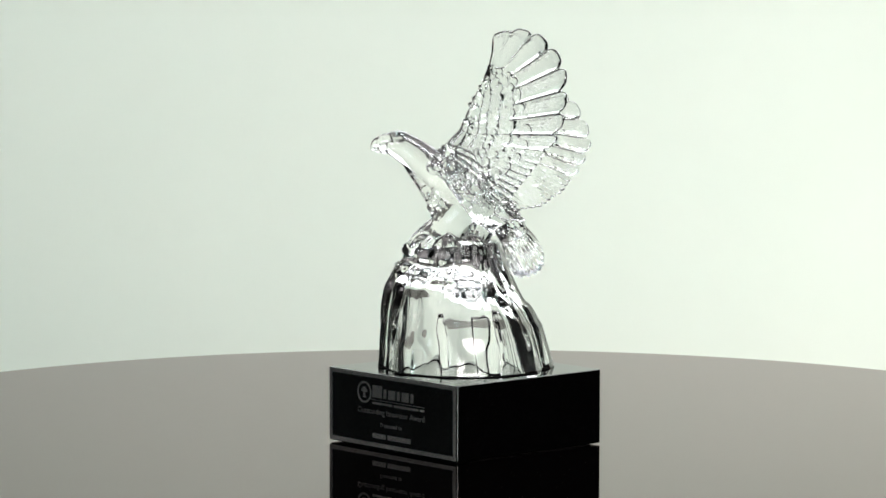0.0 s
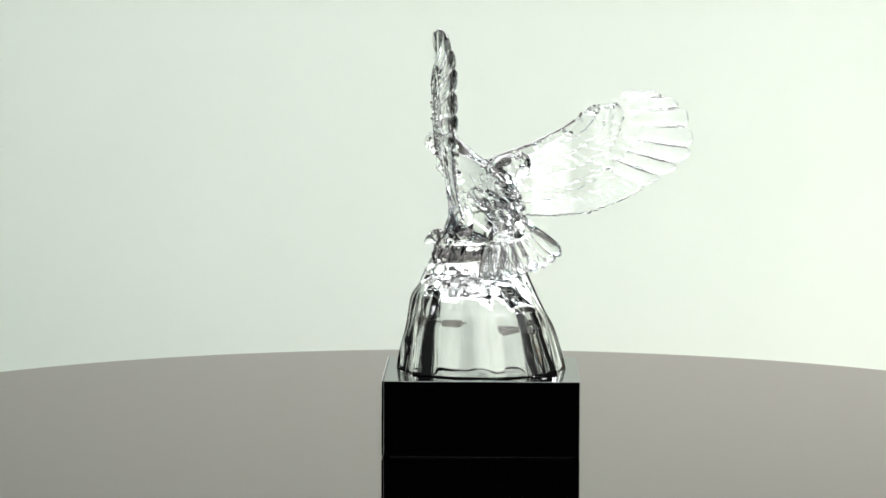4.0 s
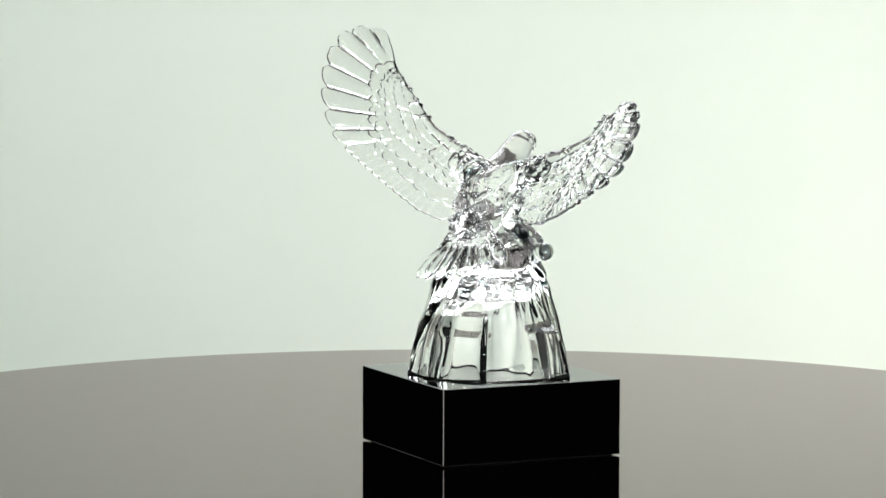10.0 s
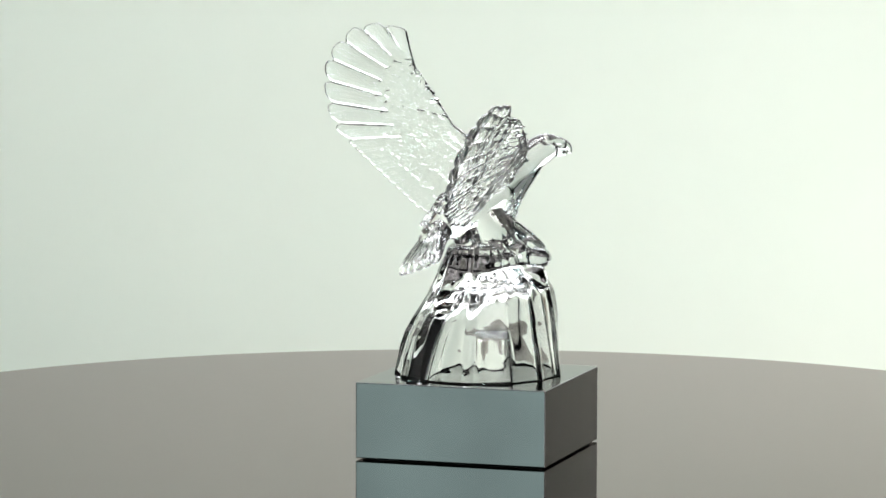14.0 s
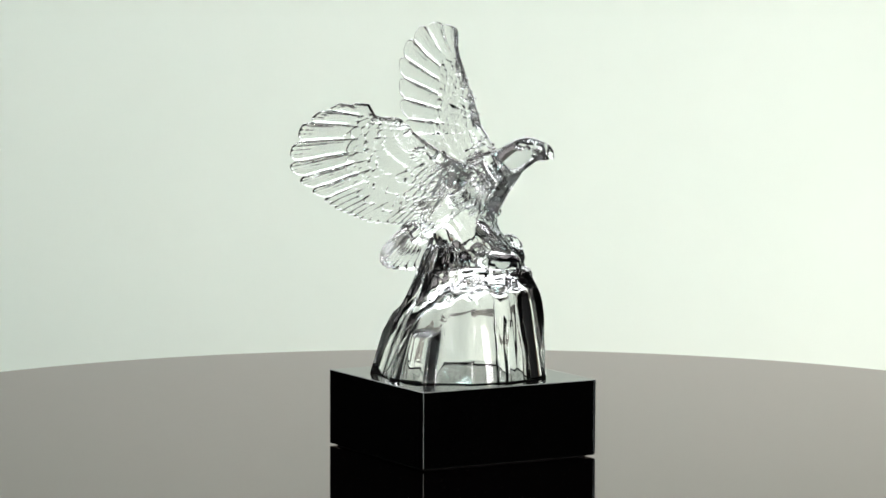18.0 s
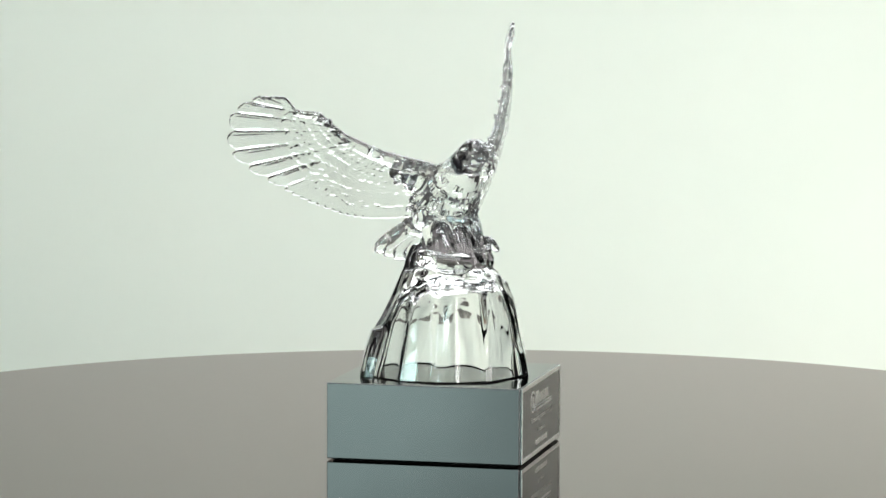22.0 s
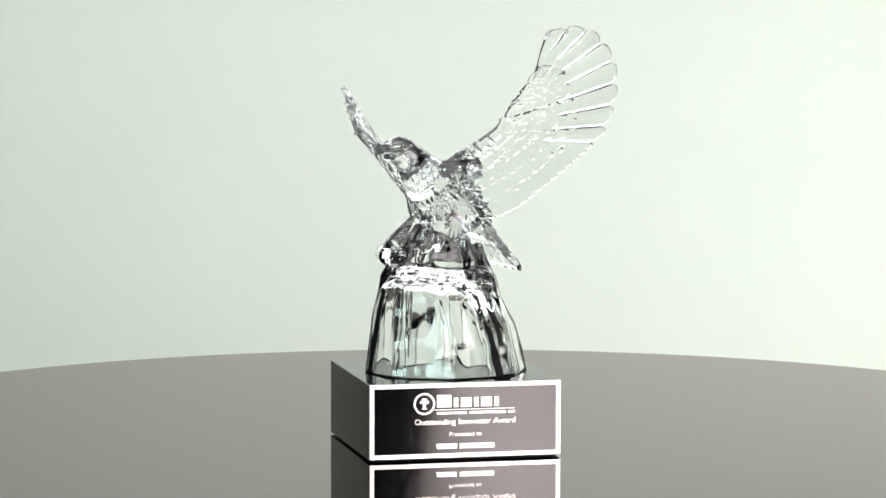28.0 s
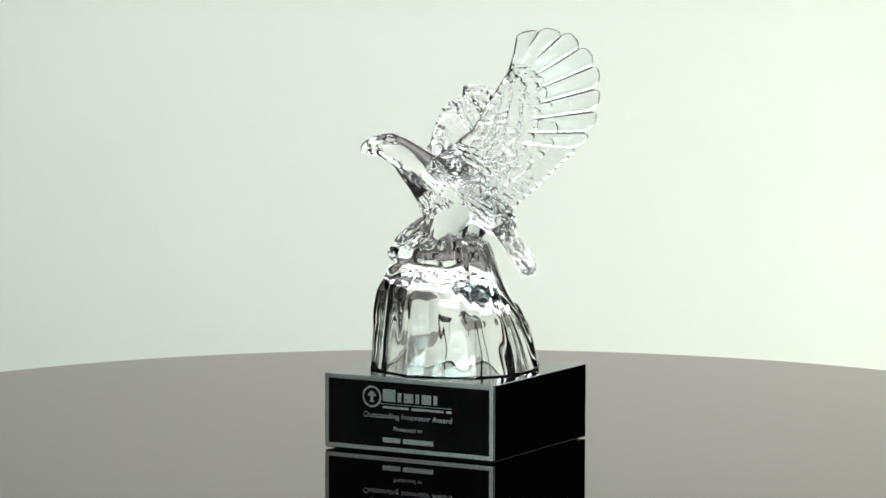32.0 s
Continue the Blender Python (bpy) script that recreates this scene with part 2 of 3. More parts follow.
for r, y in ((0.0046, 0.00005), (0.0046, -0.00012), (0.0056, -0.00012), (0.0056, 0.00005), (0.0046, 0.00005)):
    loops.append([(-0.0215 + r * math.cos(2 * math.pi * k / 40), Y1 + y, 0.0290 + r * math.sin(2 * math.pi * k / 40)) for k in range(40)])
rings(b, loops, False)
part("emblem_ring", b, M_SILVER, plate)
for x0, z0, x1, z1 in ((-0.0238, 0.0292, -0.0192, 0.0306), (-0.0228, 0.0306, -0.0202, 0.0318), (-0.0223, 0.0268, -0.0207, 0.0292), (-0.0229, 0.0262, -0.0201, 0.0267)):
    b = bmesh.new()
    flat(b, x0, z0, x1, z1)
    part("emblem_shape", b, M_SILVER, plate)

# ---------------------------------------------------------------- the crystal figure
HEADING = math.radians(-142.6)
FWD = Vector((math.cos(HEADING), math.sin(HEADING), 0))
LEFT = Vector((-math.sin(HEADING), math.cos(HEADING), 0))
rng = random.Random(7)


def eagle(f, l, z):
    return FWD * f + LEFT * l + Vector((0, 0, z))


def tube(b, path, n=20, caps=3):
    """Closed limb through (point, half width, half height): rings square to the path, rounded ends."""
    pts = [Vector(p) for p, _, _ in path]
    loops = []
    for k, (p, rw, rh) in enumerate(path):
        p = Vector(p)
        d = (pts[min(k + 1, len(pts) - 1)] - pts[max(k - 1, 0)]).normalized()
        side = d.cross(Vector((0, 0, 1)))
        if side.length < 0.2:
            side = d.cross(FWD)
        side.normalize()
        up = side.cross(d)
        ring = lambda c, s: [c + side * rw * s * math.cos(2 * math.pi * j / n) + up * rh * s * math.sin(2 * math.pi * j / n) for j in range(n)]
        r = min(rw, rh)
        if k == 0:
            for c in range(caps, 0, -1):
                a = c / (caps + 0.4) * math.pi / 2
                loops.append(ring(p - d * r * math.sin(a), math.cos(a)))
        loops.append(ring(p, 1.0))
        if k == len(path) - 1:
            for c in range(1, caps + 1):
                a = c / (caps + 0.4) * math.pi / 2
                loops.append(ring(p + d * r * math.sin(a), math.cos(a)))
    rings(b, loops)


def smooth_path(path, steps=4):
    """Catmull-Rom through (point, rw, rh)."""
    rows = [(*Vector(p), rw, rh) for p, rw, rh in path]
    rows = [np.array(r) for r in rows]
    out = []
    for k in range(len(rows) - 1):
        a, b_, c, d = rows[max(k - 1, 0)], rows[k], rows[k + 1], rows[min(k + 2, len(rows) - 1)]
        for j in range(steps):
            t = j / steps
            q = 0.5 * (2 * b_ + (c - a) * t + (2 * a - 5 * b_ + 4 * c - d) * t * t + (3 * b_ - a - 3 * c + d) * t ** 3)
            out.append((q[:3], q[3], q[4]))
    out.append((rows[-1][:3], rows[-1][3], rows[-1][4]))
    return out


def scales(b, path, count, size, back, bare=None):
    """Short feathers scattered over a limb given as (point, half width, half height), pointing along back."""
    pts = [Vector(p) for p, _, _ in path]
    for _ in range(count):
        k = rng.randrange(len(path) - 1)
        u = rng.random()
        c = pts[k].lerp(pts[k + 1], u)
        rw = path[k][1] + (path[k + 1][1] - path[k][1]) * u
        rh = path[k][2] + (path[k + 1][2] - path[k][2]) * u
        d = (pts[k + 1] - pts[k]).normalized()
        side = d.cross(Vector((0, 0, 1)))
        if side.length < 0.2:
            side = d.cross(FWD)
        side.normalize()
        up = side.cross(d)
        a = rng.uniform(0, 2 * math.pi)
        out = (side * rw * math.cos(a) + up * rh * math.sin(a))
        q = out.normalized()
        if bare and q.dot(bare) > -0.15:
            continue
        way = (back - q * back.dot(q))
        if way.length < 0.2:
            way = d
        way.normalize()
        z = size * rng.uniform(0.75, 1.3)
        c = c + out * 0.97
        tube(b, [(c, z * 0.38, z * 0.24), (c + way * z * 0.6 + q * z * 0.10, z * 0.46, z * 0.26), (c + way * z + q * z * 0.06, z * 0.28, z * 0.18)], 8, 2)


def blade(b, place, root, tip, width, thick, lift=0.0, n=9, m=10, narrow=0.5, taper=0.45, twist=0.0, blunt=0.72):
    """One feather as a closed lens-shaped blade, laid on a wing sheet: place(a, b, off) gives the point."""
    root, tip = np.array(root), np.array(tip)
    d = tip - root
    length = np.linalg.norm(d)
    d = d / length
    s = np.array([-d[1], d[0]])
    loops = []
    for k in range(n + 1):
        t = 0.02 + 0.978 * k / n
        w = narrow + (1 - narrow) * min(1.0, t / 0.7)
        if t > blunt:
            w *= math.sqrt(max(0.0, 1 - ((t - blunt) / (1 - blunt)) ** 2.4))
        if t < 0.1:
            w *= 0.4 + 6 * t
        h = thick * (1.0 - taper * t)
        if t > 0.85:
            h *= math.sqrt(max(0.05, 1 - ((t - 0.85) / 0.15) ** 2))
        loop = []
        for j in range(m):
            a = 2 * math.pi * j / m
            c, sn = math.cos(a), math.sin(a)
            c, sn = math.copysign(abs(c) ** 0.75, c), math.copysign(abs(sn) ** 0.95, sn)
            q = root + d * length * t + s * (width / 2 * w * c)
            loop.append(place(q[0], q[1], lift + h * sn + twist * width / 2 * w * c))
        loops.append(loop)
    rings(b, loops)


def along(points, s):
    """Point at the share s of a polyline's length."""
    p = [np.array(q) for q in points]
    seg = [np.linalg.norm(y - x) for x, y in zip(p, p[1:])]
    at = s * sum(seg)
    for x, y, l in zip(p, p[1:], seg):
        if at <= l:
            return x + (y - x) * (at / l)
        at -= l
    return p[-1]


def ease_in(v, a, b):
    """Smooth step from 0 at a to 1 at b."""
    t = min(1.0, max(0.0, (v - a) / (b - a)))
    return t * t * (3 - 2 * t)


# rows of coverts: reach from arm to tip, feathers in the row, height of its edge
COVERTS = ((0.535, 15, 0.00075), (0.415, 18, 0.00072), (0.315, 21, 0.00066), (0.215, 24, 0.00060), (0.115, 27, 0.00052))


def wing_relief(s, r, reach, c, inner, side, seed):
    """Half thickness of the cast wing at the share s of its rim and the share r of the way from arm to tip."""
    h = 0.00115 - 0.00035 * min(1.0, r) - 0.00030 * ease_in(r, 0.8, 1.0)
    # flutes: one broad rounded ridge a feather, a groove between
    grow = ease_in(r, 0.30, 0.86)
    h += (0.00028 * ease_in(r, 0.64, 0.84) * (1 - 0.75 * ease_in(s, 0.74, 0.95)) if inner else 0.00094 * (0.2 + 0.8 * grow) * (1 - 0.5 * ease_in(r, 0.84, 1.0))) * (1 - abs(c) ** (3.0 if inner else 3.6))
    if not inner:
        h += 0.00010 * grow * math.cos(5 * math.pi * c)
    # a narrow cut between neighbours
    cut = (1 - abs(c)) * (0.0018 if inner else 0.0062) / 0.0007
    h -= (0.00006 * ease_in(r, 0.62, 0.72) if inner else 0.00032 * ease_in(r, 0.42, 0.60)) * math.exp(-cut * cut)
    near = 0.42 + 0.58 * ease_in(s, -0.06, 0.26) + 0.28 * ease_in(s, 0.30, 0.62)
    for row, (edge, count, high) in enumerate(COVERTS):
        u = s * count + 0.37 * row + (0.45 if side < 0 else 0.0) + 0.32 * math.sin(9.0 * s + 2.3 * row + seed) + 0.16 * math.sin(31.0 * s + row)
        k = math.floor(u)
        p = 2 * (u - k) - 1
        jitter = 0.10 * math.sin(12.9898 * (k + 1) + 7.1 * row + seed + side)
        rho = edge * near * (1 + jitter + 0.15 * (math.sqrt(max(0.0, 1 - p * p)) - 0.7))
        d = (rho - r) * reach
        if -0.0010 < d <= 0:
            h -= 0.00034 * math.sin(math.pi * -d / 0.0010) ** 2
        elif d > 0:
            h += high * min(1.0, d / 0.0005) * (1 - 0.62 * min(1.0, d / 0.0062)) * (0.36 + 0.64 * (1 - p * p))
    return h


def wing(b, place, lead, rim, primaries, secondaries, gain, seed):
    """A cast wing: an arm along the leading edge and one thin sheet with fluted outer feathers and scalloped rows of coverts in relief on both faces.
    lead: from the shoulder to the wrist; rim: feather tips from the first primary to the body."""
    ns, nr = 440, 96
    front, back = [], []
    for i in range(ns + 1):
        s = i / ns
        inner = s >= 0.56
        u = s / 0.56 * primaries if not inner else (s - 0.56) / 0.44 * secondaries
        c = 2 * (u - math.floor(u)) - 1 if i < ns else 1.0
        e = along(rim, s)
        o = along(lead, 0.04 + 0.96 * (1 - min(1.0, max(0.0, (s - 0.03) / 0.97)) ** 0.85))
        reach = np.linalg.norm(e - o)
        notch = 0.030 if inner else 0.070
        end = 1.0 - notch * abs(c + 0.12 * (1 - c * c)) ** 3.2
        for j in range(nr + 1):
            t = j / nr
            r = end * (1 - (1 - t) ** 1.35)
            q = o + (e - o) * r
            rim_gap = min((end - r) * reach, s * 0.25 * max(0.12, r) + 0.0001, (1 - s) * 0.15 + 0.0003)
            f = math.sqrt(max(0.0, 1 - (1 - min(1.0, rim_gap / 0.0009)) ** 2))
            ripple = 0.00011 * noise.noise(Vector((q[0] * 420, q[1] * 420, seed)))
            for face, side in ((front, 1), (back, -1)):
                h = (wing_relief(s, r, reach, c, inner, side, seed) + 0.00022 * math.exp(-((rim_gap - 0.0011) / 0.0006) ** 2)) * f
                face.append(place(q[0], q[1], side * gain * (h + 0.00002) + ripple))
    w = nr + 1
    total = len(front)
    faces = []
    for i in range(ns):
        for j in range(nr):
            a = i * w + j
            faces.append((a, a + 1, a + w + 1, a + w))
            faces.append((total + a + w, total + a + w + 1, total + a + 1, total + a))
        for a in (i * w, i * w + nr):
            faces.append((a, a + w, total + a + w, total + a))
    for a in [j for j in range(nr)] + [ns * w + j for j in range(nr)]:
        faces.append((a, a + 1, total + a + 1, total + a))
    sheet = bpy.data.meshes.new("sheet")
    sheet.from_pydata(front + back, [], faces)
    b.from_mesh(sheet)
    bpy.data.meshes.remove(sheet)
    path = []
    for k in range(11):
        s = k / 10
        q = along(lead, s)
        r = 0.0044 * (1 - s) + 0.0016 * s
        path.append((place(q[0], q[1], 0.0), r, r))
    tube(b, path, 14)
    scales(b, path, 44, 0.0024, (path[-1][0] - path[0][0]).normalized() * 0.6 - FWD * 0.3 - Vector((0, 0, 0.5)))


def left_place(x, z, off):
    """Raised wing: an upright sheet, nearly square to the front of the base."""
    far = min(1.0, max(0.0, (x - 0.050) / 0.034)) * min(1.0, max(0.0, (z - 0.160) / 0.02))
    crest = 0.0022 * min(1.0, max(0.0, (z - 0.185) / 0.015)) * min(1.0, max(0.0, (x - 0.048) / 0.02))
    return Vector((x + 0.4 * crest, crest + 0.0147 + 0.0073 * x - 0.1977 * z + 1.30 * x * x - 0.0058 * max(0.0, 1 - ((z - 0.159) / 0.047) ** 2) * (1 - 0.5 * far) - 0.0004 * far + off, z))


def between(v, rows):
    """Straight-line look-up in a short table of pairs."""
    for (v0, a), (v1, b_) in zip(rows, rows[1:]):
        if v <= v1:
            return a + (b_ - a) * max(0.0, (v - v0) / (v1 - v0))
    return rows[-1][1]


ARM_FORWARD = ((0.0, -0.010), (0.012, -0.020), (0.025, -0.030), (0.040, -0.0355), (0.066, -0.0380), (0.085, -0.0358), (0.108, -0.0290))
ARM_HEIGHT = ((0.006, 0.147), (0.0274, 0.1555), (0.0462, 0.163), (0.0584, 0.1745), (0.0747, 0.1815), (0.090, 0.1815), (0.108, 0.173))


def right_place(y, z, off):
    """Spread wing: the arm reaches forward, the sheet falls back from it."""
    drop = between(y, ARM_HEIGHT) - z
    return Vector((between(y, ARM_FORWARD) + drop * (0.92 - 4.2 * y) + off, y, z))


fig = bmesh.new()
LEFT_LEAD = ((-0.003, 0.1455), (0.012, 0.1560), (0.0240, 0.1650), (0.0330, 0.1790), (0.0390, 0.1885), (0.0420, 0.1935))
LEFT_RIM = ((0.0480, 0.2164), (0.0622, 0.2192), (0.0740, 0.2168), (0.0820, 0.2095), (0.0877, 0.2001), (0.0896, 0.1874), (0.0880, 0.1755), (0.0836, 0.1645),
            (0.0745, 0.1552), (0.0552, 0.1385), (0.0372, 0.1240), (0.0255, 0.1185), (0.0165, 0.1185))
RIGHT_LEAD = ((0.006, 0.1455), (0.0274, 0.1530), (0.0462, 0.1632), (0.0584, 0.1742), (0.0680, 0.1745))
RIGHT_RIM = ((0.0747, 0.1834), (0.0896, 0.1835), (0.0996, 0.1792), (0.1068, 0.1732), (0.1100, 0.1606), (0.1096, 0.1527), (0.1022, 0.1448), (0.0938, 0.1392),
             (0.0736, 0.1276), (0.0550, 0.1206), (0.0376, 0.1188), (0.0190, 0.1195))
wing(fig, left_place, LEFT_LEAD, LEFT_RIM, 8, 15, 1.0, 3.0)
wing(fig, right_place, RIGHT_LEAD, RIGHT_RIM, 8, 16, 1.1, 8.0)

# shoulders
for q in (left_place(0.010, 0.148, 0.0), right_place(0.020, 0.146, 0.0)):
    limb = smooth_path([(eagle(-0.004, 0, 0.134), 0.011, 0.010), (eagle(-0.001, 0, 0.138) * 0.45 + q * 0.55, 0.0080, 0.0080), (q, 0.0048, 0.0060)])
    tube(fig, limb, 18)
    scales(fig, limb, 34, 0.0046, -FWD * 0.8 - Vector((0, 0, 0.5)))
# full breast
tube(fig, smooth_path([(eagle(0.026, 0, 0.1475), 0.0078, 0.0078), (eagle(0.0168, 0, 0.1378), 0.0105, 0.0098), (eagle(0.0098, 0, 0.1280), 0.0125, 0.0108)]), 24)
tube(fig, smooth_path([(eagle(0.005, 0, 0.1340), 0.0130, 0.0118), (eagle(0.0085, 0, 0.1285), 0.0132, 0.0112), (eagle(0.0085, 0, 0.1215), 0.0118, 0.0102), (eagle(0.007, 0, 0.1150), 0.0100, 0.0088)]), 28)
scales(fig, smooth_path([(eagle(0.0145, 0, 0.1380), 0.0118, 0.0104), (eagle(0.0088, 0, 0.1290), 0.0132, 0.0112), (eagle(0.0085, 0, 0.1215), 0.0118, 0.0102), (eagle(0.0075, 0, 0.1165), 0.0105, 0.0092)]), 110, 0.0036, -FWD * 0.45 - Vector((0, 0, 0.9)))
# body, neck and head, tail
tube(fig, smooth_path([(eagle(-0.026, 0, 0.1125), 0.0075, 0.0055), (eagle(-0.017, 0, 0.1190), 0.0120, 0.0095), (eagle(-0.004, 0, 0.1285), 0.0160, 0.0130),
                       (eagle(0.008, 0, 0.1365), 0.0150, 0.0125), (eagle(0.020, 0, 0.1450), 0.0105, 0.0100), (eagle(0.029, 0, 0.1520), 0.0082, 0.0082),
                       (eagle(0.0365, 0, 0.1560), 0.0070, 0.0074), (eagle(0.0428, 0, 0.1566), 0.0049, 0.0051)]), 28)
tube(fig, smooth_path([(eagle(0.040, 0, 0.1575), 0.0040, 0.0040), (eagle(0.0452, 0, 0.1574), 0.0028, 0.0032), (eagle(0.0484, 0, 0.1558), 0.0019, 0.0024), (eagle(0.0499, 0, 0.1532), 0.0009, 0.0011)]), 14)
tube(fig, smooth_path([(eagle(0.039, 0, 0.1530), 0.0036, 0.0022), (eagle(0.0440, 0, 0.1527), 0.0024, 0.0015), (eagle(0.0472, 0, 0.1525), 0.0013, 0.0009)]), 12)
for s in (-1, 1):
    tube(fig, [(eagle(0.0355, s * 0.0050, 0.1586), 0.0013, 0.0011), (eagle(0.0435, s * 0.0034, 0.1586), 0.0011, 0.0009)], 10)
    # feathered thigh, shank and toes
    tube(fig, smooth_path([(eagle(-0.002, s * 0.0065, 0.1260), 0.0085, 0.0095), (eagle(0.007, s * 0.0080, 0.1160), 0.0080, 0.0088), (eagle(0.013, s * 0.0095, 0.1070), 0.0064, 0.0070), (eagle(0.016, s * 0.0115, 0.1045), 0.0060, 0.0060)]), 16)
    for a in (-0.55, 0.0, 0.55):
        c = eagle(0.0175, s * 0.0120, 0.1085)
        d = FWD * math.cos(a) + LEFT * math.sin(a)
        tube(fig, smooth_path([(c, 0.0028, 0.0028), (c + d * 0.005 + Vector((0, 0, 0.0008)), 0.0027, 0.0027), (c + d * 0.0095 - Vector((0, 0, 0.003)), 0.0017, 0.0018)]), 10)
tube(fig, smooth_path([(eagle(0.006, 0, 0.102), 0.016, 0.006), (eagle(0.006, 0, 0.111), 0.014, 0.0125), (eagle(0.002, 0, 0.124), 0.013, 0.013)]), 18)

tube(fig, smooth_path([(eagle(-0.005, 0, 0.1060), 0.0120, 0.0060), (eagle(-0.006, 0, 0.1130), 0.0100, 0.0095), (eagle(-0.006, 0, 0.1220), 0.0105, 0.0105)]), 20)
tube(fig, smooth_path([(eagle(0.008, 0, 0.1150), 0.0085, 0.0085), (eagle(0.0165, 0, 0.1075), 0.0105, 0.0080), (eagle(0.0245, 0, 0.1000), 0.0110, 0.0065)]), 20)

tube(fig, smooth_path([(eagle(0.0100, -0.0080, 0.1170), 0.0060, 0.0060), (eagle(0.0190, -0.0100, 0.1110), 0.0056, 0.0056), (eagle(0.0270, -0.0115, 0.1045), 0.0052, 0.0050)]), 16)


def tail_place(a, b, off):
    """Tail sheet: a across, b back; it falls towards its end and leans to one side."""
    return eagle(-0.018 - b * 0.64, a, 0.1195 - b * 0.77 - 0.2 * a) + (FWD * -0.77 + Vector((0, 0, 0.64))) * (off - 5.0 * a * a)


for k in range(8):
    a = -0.66 + 1.32 * k / 7
    blade(fig, tail_place, (math.sin(a) * 0.004, 0.0), (math.sin(a) * 0.041, 0.006 + math.cos(a) * 0.029), 0.0084, 0.0046, 0.0, 12, 12, 0.45, 0.35, 0.22)
for k in range(7):
    a = -0.5 + 1.0 * k / 6
    blade(fig, tail_place, (math.sin(a) * 0.004, -0.004), (math.sin(a) * 0.026, math.cos(a) * 0.017), 0.0080, 0.0058, 0.0004, 8, 10, 0.6, 0.2)

# short feathers over back, shoulders and breast
torso = smooth_path([(eagle(-0.022, 0, 0.1150), 0.0095, 0.0075), (eagle(-0.014, 0, 0.1215), 0.0130, 0.0105), (eagle(-0.004, 0, 0.1285), 0.0160, 0.0130), (eagle(0.008, 0, 0.1365), 0.0150, 0.0125), (eagle(0.017, 0, 0.1430), 0.0115, 0.0106)])
scales(fig, torso, 150, 0.0044, -FWD * 0.82 - Vector((0, 0, 0.57)), FWD * 0.80 - Vector((0, 0, 0.60)))
for s in (-1, 1):
    tube(fig, [(eagle(0.0385, s * 0.0052, 0.1578), 0.0013, 0.0013), (eagle(0.0385, s * 0.0068, 0.1578), 0.0012, 0.0012)], 10)


# rock: facets of unequal width that lean in, each with its own ledge and hollow
rock_rng = random.Random(5)
FACETS = []
angle = -180.0
while angle < 178:
    step = rock_rng.uniform(24, 50)
    FACETS.append([math.radians(angle + step / 2), math.radians(step), rock_rng.uniform(0.056, 0.092), rock_rng.uniform(0.0002, 0.0016), rock_rng.uniform(0.0002, 0.0012)])
    angle += step
Z0, Z1 = BASE_H - 0.0018, 0.1050


MEAN_R = ((0.0394, 0.0425), (0.055, 0.0398), (0.067, 0.0372), (0.079, 0.0330), (0.0907, 0.0292), (0.0985, 0.0268), (0.1050, 0.0236))
LEAN_R = ((0.0394, 0.0008), (0.055, 0.0020), (0.067, 0.0030), (0.079, 0.0055), (0.0907, 0.0066), (0.0985, 0.0066), (0.1050, 0.0062))


def ledge(z, top, deep):
    return deep * min(1.0, max(0.0, (z - top) / 0.004)) if z > top else 0.0


def bulge(theta, z, at, half, top, high):
    d = (theta - math.radians(at) + math.pi) % (2 * math.pi) - math.pi
    w = max(0.0, 1 - (d / math.radians(half)) ** 4)
    return high * w * min(1.0, max(0.0, (top - z) / 0.0025))


def dent(theta, z, at, half, z0, z1, deep):
    d = (theta - math.radians(at) + math.pi) % (2 * math.pi) - math.pi
    return deep * max(0.0, 1 - (d / math.radians(half)) ** 2) * min(1.0, max(0.0, (z - z0) / (z1 - z0)))


